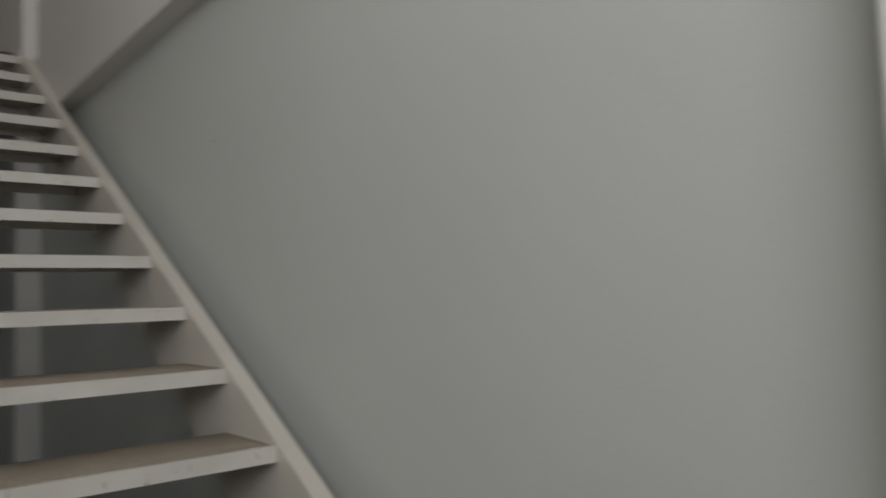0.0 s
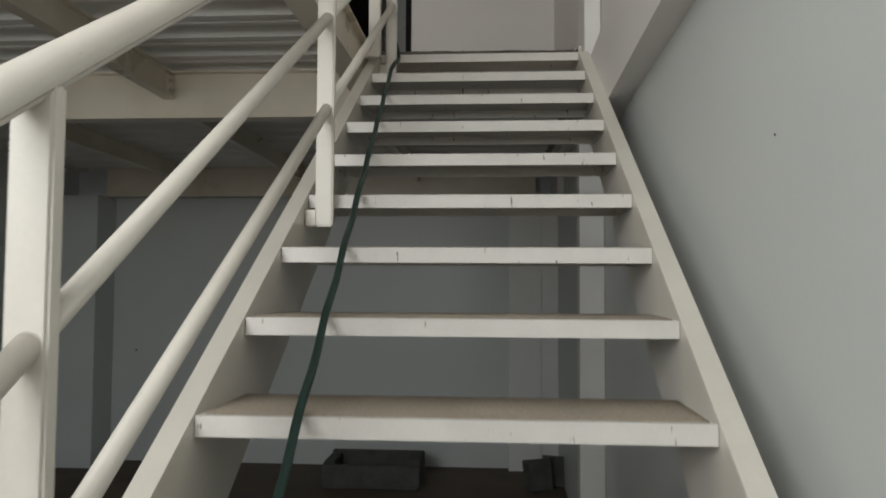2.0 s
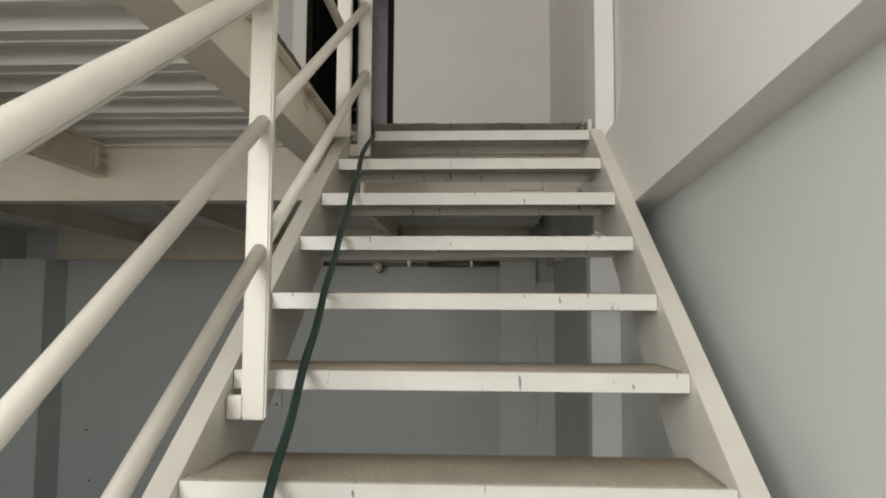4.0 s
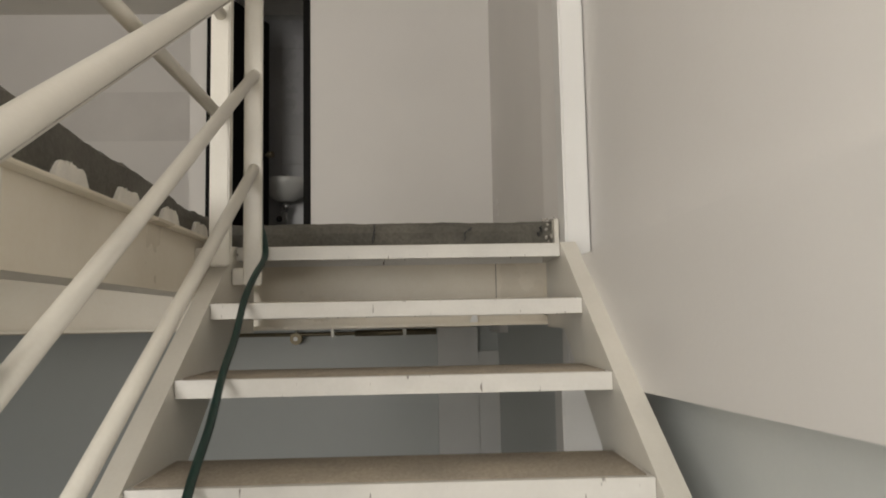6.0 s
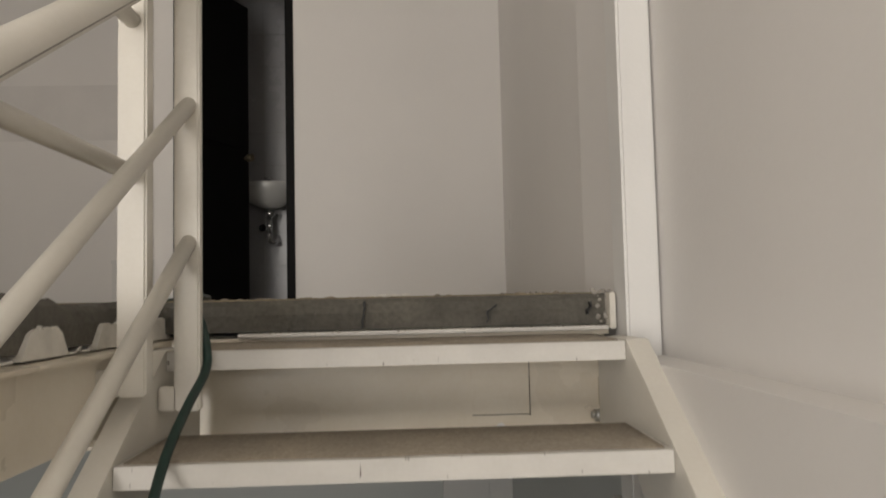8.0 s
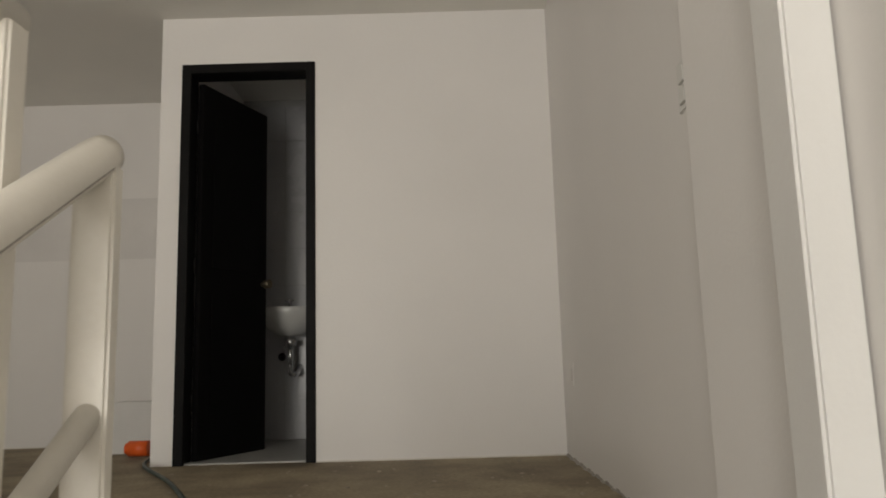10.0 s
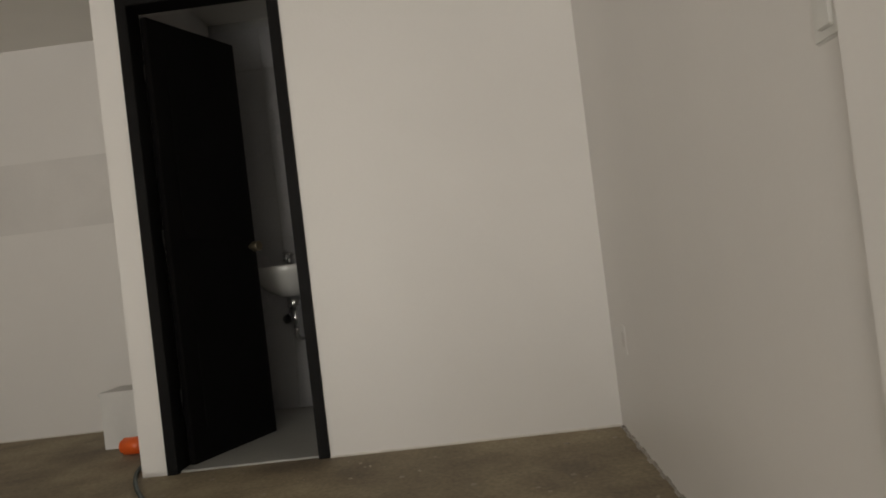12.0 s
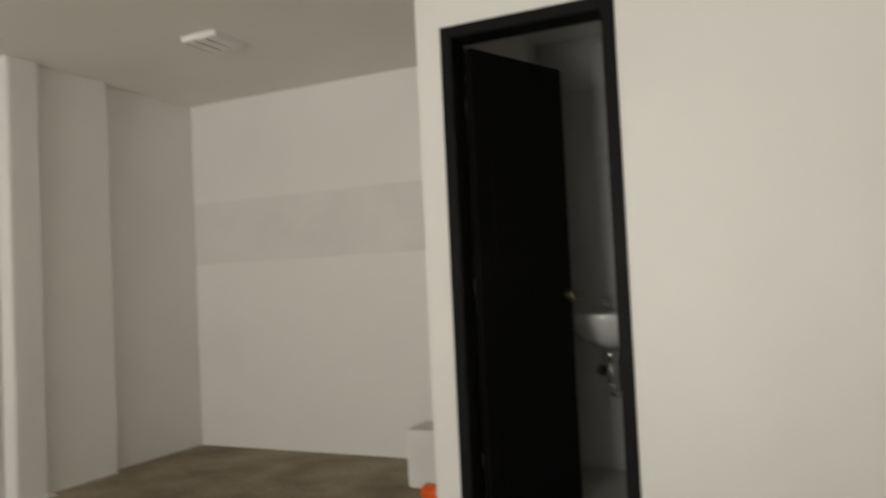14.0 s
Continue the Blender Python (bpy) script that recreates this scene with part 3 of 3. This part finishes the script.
# ---- ceiling light over the mezzanine ----
lamp = thing("ceiling_light", "white recessed ceiling light with three open reflectors, switched off", "ceiling light")
LX, LY = -3.17, 3.11
part("frame", boxes((LX - 0.11, LX + 0.11, LY - 0.11, LY - 0.10, Z_CEIL - 0.03, Z_CEIL), (LX - 0.11, LX + 0.11, LY + 0.10, LY + 0.11, Z_CEIL - 0.03, Z_CEIL),
                    (LX - 0.11, LX - 0.10, LY - 0.10, LY + 0.10, Z_CEIL - 0.03, Z_CEIL), (LX + 0.10, LX + 0.11, LY - 0.10, LY + 0.10, Z_CEIL - 0.03, Z_CEIL)), WHITE, lamp)
for k in (-1, 0, 1):
    bm = bmesh.new()
    cx = LX + k * 0.066
    prism(bm, [(cx - 0.028, Z_CEIL - 0.029), (cx + 0.028, Z_CEIL - 0.029), (cx + 0.005, Z_CEIL - 0.001), (cx - 0.005, Z_CEIL - 0.001)], "y", LY - 0.10, LY + 0.10)
    part("reflector", bm, WHITE, lamp)

# ---- below the stairs ----
boxing = thing("pipe_boxing", "white boxed-in pipe casing on the back wall", "pipe casing")
# brighter white than the wall behind, standing in for stronger light on the casing
part("casing", boxes((-0.260, 0.034, 3.44, 3.548, Z_LOW, -0.262), bevel=0.004), WHITE, boxing)
boxing2 = thing("pipe_boxing", "narrow white pipe casing stopping below the ceiling", "pipe casing")
part("casing", boxes((0.0355, 0.189, 3.46, 3.548, Z_LOW, -0.44), bevel=0.004), WHITE, boxing2)

TY, TZ = 2.66, Z_LOW
trough = thing("concrete_trough", "grey cast concrete wash trough standing on the floor", "trough")
for nm, bx in (("front_wall", (-1.79, -0.99, TY, TY + 0.06, TZ + 0.04, TZ + 0.20)), ("back_wall", (-1.79, -0.99, TY + 0.44, TY + 0.50, TZ + 0.04, TZ + 0.23)),
               ("end_wall", (-1.788, -1.70, TY + 0.061, TY + 0.439, TZ + 0.04, TZ + 0.215)), ("end_wall", (-1.10, -0.992, TY + 0.061, TY + 0.439, TZ + 0.04, TZ + 0.24)),
               ("bottom", (-1.78, -1.00, TY + 0.01, TY + 0.49, TZ + 0.012, TZ + 0.0395)), ("foot", (-1.74, -1.60, TY + 0.04, TY + 0.46, TZ, TZ + 0.0115)), ("foot", (-1.18, -1.04, TY + 0.04, TY + 0.46, TZ, TZ + 0.0115))):
    part(nm, boxes(bx, bevel=0.007), DARKGREY, trough)


def hollow_block(x, y, tilt, turn, label):
    """A cement block with three cells through it, standing on end."""
    w, d, h = 0.20, 0.12, 0.25
    bm = boxes((-w / 2, w / 2, 0, 0.025, 0, h), (-w / 2, w / 2, d - 0.025, d, 0, h), *[(-w / 2, w / 2, 0.0255, d - 0.0255, z, z + 0.03) for z in (0, 0.11, h - 0.03)], bevel=0.004)
    ob = tagged(part("cement_block", bm, DARKGREY), label, "cement block", "blocks by the column")
    ob.matrix_world = pose(x, y, Z_LOW + 0.012, tilt, 0, turn)


hollow_block(0.0, 2.74, -13, 24, "dark grey hollow cement block leaning by the wall")
hollow_block(0.085, 2.90, -24, -16, "grey hollow cement block leaning on another one")

socket = thing("lamp_socket", "round brass lamp socket under the back beam", "lamp socket")
bm = bmesh.new()
pipe(bm, [(-1.28, 3.40, -0.262), (-1.28, 3.40, -0.30)], 0.012, 12)
part("stem", bm, GALV, socket)
bm = bmesh.new()
pipe(bm, [(-1.28, 3.355, -0.325), (-1.28, 3.445, -0.325)], 0.042, 24)
part("shell", bm, BRASS, socket)
bm = bmesh.new()
pipe(bm, [(-1.28, 3.345, -0.325), (-1.28, 3.356, -0.325)], 0.016, 16)
part("contact", bm, CERAMIC, socket)

conduit = thing("conduit_pipe", "brown brassy conduit pipe running under the back beam", "pipe")
bm = bmesh.new()
pipe(bm, [(-1.90, 3.40, -0.292), (-1.2, 3.40, -0.296), (-0.27, 3.40, -0.290)], 0.013, 12)
part("tube", bm, BRASS, conduit)
bm = bmesh.new()
pipe(bm, [(-0.86, 3.40, -0.295), (-0.27, 3.40, -0.290)], 0.021, 12)
part("sleeve", bm, BRASS, conduit)
for x in (-1.75, -1.02, -0.5):
    part("clip", boxes((x - 0.012, x + 0.012, 3.376, 3.424, -0.318, -0.2625), bevel=0.003), GALV, conduit)

box_w = thing("junction_box", "small white electrical box on the lower back wall", "electrical box")
part("body", boxes((-2.299, -2.100, 3.525, 3.549, -1.504, -1.355), bevel=0.003), PLASTIC, box_w)
part("knockout", boxes((-2.150, -2.135, 3.522, 3.5245, -1.484, -1.464)), IRON, box_w)
for x, z in ((-3.786, -1.708), (-3.744, -2.129)):
    bm = bmesh.new()
    pipe(bm, [(x, 3.552, z), (x, 3.538, z)], 0.008, 8)
    tagged(part("wall_plug", bm, IRON), "small dark wall plug in the lower back wall", "wall plug")

# ---- wall tiles of the washroom ----
tile_mesh = None
for i in range(4):
    for j in range(9):
        bm = boxes((0, 0.296, -0.008, 0, 0, 0.246), bevel=0.002) if tile_mesh is None else None
        if tile_mesh is None:
            t = part("tile", bm, TILE, washwall)
            tile_mesh = t.data
        else:
            t = new("tile", tile_mesh)
            t.parent = washwall
        t.location = (-1.82 + 0.3 * i, 4.16, Z_UP + 0.015 + 0.25 * j)


# ---- rough mortar, plate and cracks at the slab's cast edge ----
part("end_plate", boxes((0.026, 0.040, 0.215, 0.262, 0.016, 0.100), bevel=0.002), STEEL, b_a, "cream steel end plate")
part("edge_angle", boxes((-0.84, 0.026, 0.228, 0.245, 0.0135, 0.0235), bevel=0.002), TREAD, b_a, "cream steel deck edge trim")
rng = random.Random(4)
bm = bmesh.new()
for k in range(46):
    z = rng.uniform(0.03, 0.11)
    c = Vector((rng.uniform(0.002, 0.045), rng.uniform(0.236, 0.30), z))
    m = bmesh.ops.create_icosphere(bm, subdivisions=1, radius=rng.uniform(0.003, 0.007))
    for v in m["verts"]:
        v.co = c + v.co * (1 + 0.5 * noise.noise(v.co * 200 + c * 30))
tagged(part("mortar_rubble", bm, RUBBLE), "crumbling pale mortar at the slab corner", "mortar", kind="stuff")
bm = bmesh.new()
for k in range(70):
    c = Vector((rng.uniform(-0.82, 0.01), rng.uniform(0.231, 0.243), 0.0215))
    m = bmesh.ops.create_icosphere(bm, subdivisions=1, radius=rng.uniform(0.002, 0.0055))
    for v in m["verts"]:
        v.co = c + v.co * (1 + 0.5 * noise.noise(v.co * 300 + c * 30))
tagged(part("mortar_crumbs", bm, RUBBLE), "pale mortar crumbs along the slab edge", "mortar", kind="stuff")


def crack(points, seed):
    """A jagged thin dark split in the slab edge along a line of (x, z) points."""
    r = random.Random(seed)
    line = []
    for (xa, za), (xb, zb) in zip(points, points[1:]):
        for k in range(4):
            q = k / 4
            line.append((xa + (xb - xa) * q + r.uniform(-0.003, 0.003), za + (zb - za) * q))
    line.append(points[-1])
    bm = bmesh.new()
    left = [(px - r.uniform(0.0006, 0.0026), pz + 0.001) for px, pz in line]
    right = [(px + r.uniform(0.0006, 0.0026), pz - 0.001) for px, pz in line[::-1]]
    prism(bm, left + right, "y", 0.2385, 0.262)
    return bm


for i, pts in enumerate((((-0.556, 0.030), (-0.550, 0.058), (-0.548, 0.092)), ((-0.260, 0.036), (-0.258, 0.062), (-0.238, 0.078)), ((-0.024, 0.050), (-0.014, 0.066), (-0.012, 0.080)))):
    tagged(part("slab_crack", crack(pts, i), IRON), "dark jagged crack in the cast slab edge", "crack")

# ---- litter and marks ----
rng = random.Random(9)
bm = bmesh.new()
for k in range(160):
    c = Vector((rng.uniform(-1.9, 0.05), rng.uniform(0.33, 2.88), Z_UP + 0.004))
    m = bmesh.ops.create_icosphere(bm, subdivisions=1, radius=rng.uniform(0.002, 0.008))
    for v in m["verts"]:
        v.co = c + Vector((v.co.x * 1.6, v.co.y, v.co.z * 0.7)) * (1 + 0.5 * noise.noise(v.co * 200 + c * 9))
tagged(part("floor_grit", bm, DUST), "brownish mortar grit scattered on the landing floor", "grit", kind="stuff")
bm = bmesh.new()
for k in range(14):
    c = Vector((-0.50 + rng.uniform(-0.05, 0.05), 0.42 + rng.uniform(-0.02, 0.02), Z_UP + 0.006))
    m = bmesh.ops.create_icosphere(bm, subdivisions=1, radius=rng.uniform(0.004, 0.009))
    for v in m["verts"]:
        v.co = c + Vector((v.co.x * 1.8, v.co.y, v.co.z * 0.6))
tagged(part("mortar_lump", bm, PLASTER), "small pale mortar lumps on the landing edge", "mortar")


def base_joint(name, x0, x1, y, seed):
    """Uneven mortar left where a wall meets the landing floor."""
    bm = bmesh.new()
    n = int((x1 - x0) / 0.02)
    rows = []
    for i in range(n + 1):
        x = x0 + (x1 - x0) * i / n
        d = 0.008 + 0.010 * abs(noise.noise(Vector((x * 14, seed, 0))))
        h = 0.004 + 0.008 * abs(noise.noise(Vector((x * 22, seed, 3))))
        rows.append([bm.verts.new(p) for p in ((x, y + 0.002, Z_UP), (x, y - d, Z_UP + 0.0045), (x, y - d * 0.5, Z_UP + 0.005 + h * 0.6), (x, y + 0.002, Z_UP + 0.006 + h))])
    for a, b in zip(rows, rows[1:]):
        for k in range(3):
            bm.faces.new((a[k], b[k], b[k + 1], a[k + 1]))
    bmesh.ops.recalc_face_normals(bm, faces=bm.faces[:])
    return structure(name, bm, PLASTER, "uneven mortar joint at the foot of the wall")


base_joint("trim_door_wall", DX1, 0.10, Y_DOOR, 2)
base_joint("trim_back_wall", -4.30, -1.92, Y_BACK_UP, 5)
for i, (y, z) in enumerate(((-2.098, -0.814), (-3.05, -1.86))):
    bm = bmesh.new()
    pipe(bm, [(X_WALL + 0.004, y, z), (X_WALL - 0.002, y, z)], 0.0024, 8)
    tagged(part("wall_nail", bm, IRON), "small dark nail head in the white stair wall", "nail")

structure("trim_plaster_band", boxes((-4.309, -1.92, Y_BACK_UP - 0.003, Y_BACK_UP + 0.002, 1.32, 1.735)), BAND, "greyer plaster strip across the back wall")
outlet = thing("wall_outlet", "white blank outlet plate low on the landing wall", "outlet")
part("plate", boxes((0.1075, 0.1135, 2.575, 2.655, 0.435, 0.545), bevel=0.002), WALL, outlet)
part("blank_cover", boxes((0.106, 0.108, 2.592, 2.638, 0.462, 0.518), bevel=0.0005), BAND, outlet)
base_y = structure("trim_landing_wall", boxes(*[(0.100 - 0.006 * (i % 3 == 0), 0.112, 0.70 + 0.06 * i, 0.756 + 0.06 * i, Z_UP, Z_UP + 0.008 + 0.004 * ((i * 7) % 3)) for i in range(36)], bevel=0.002), RUBBLE, "uneven mortar joint at the foot of the wall")
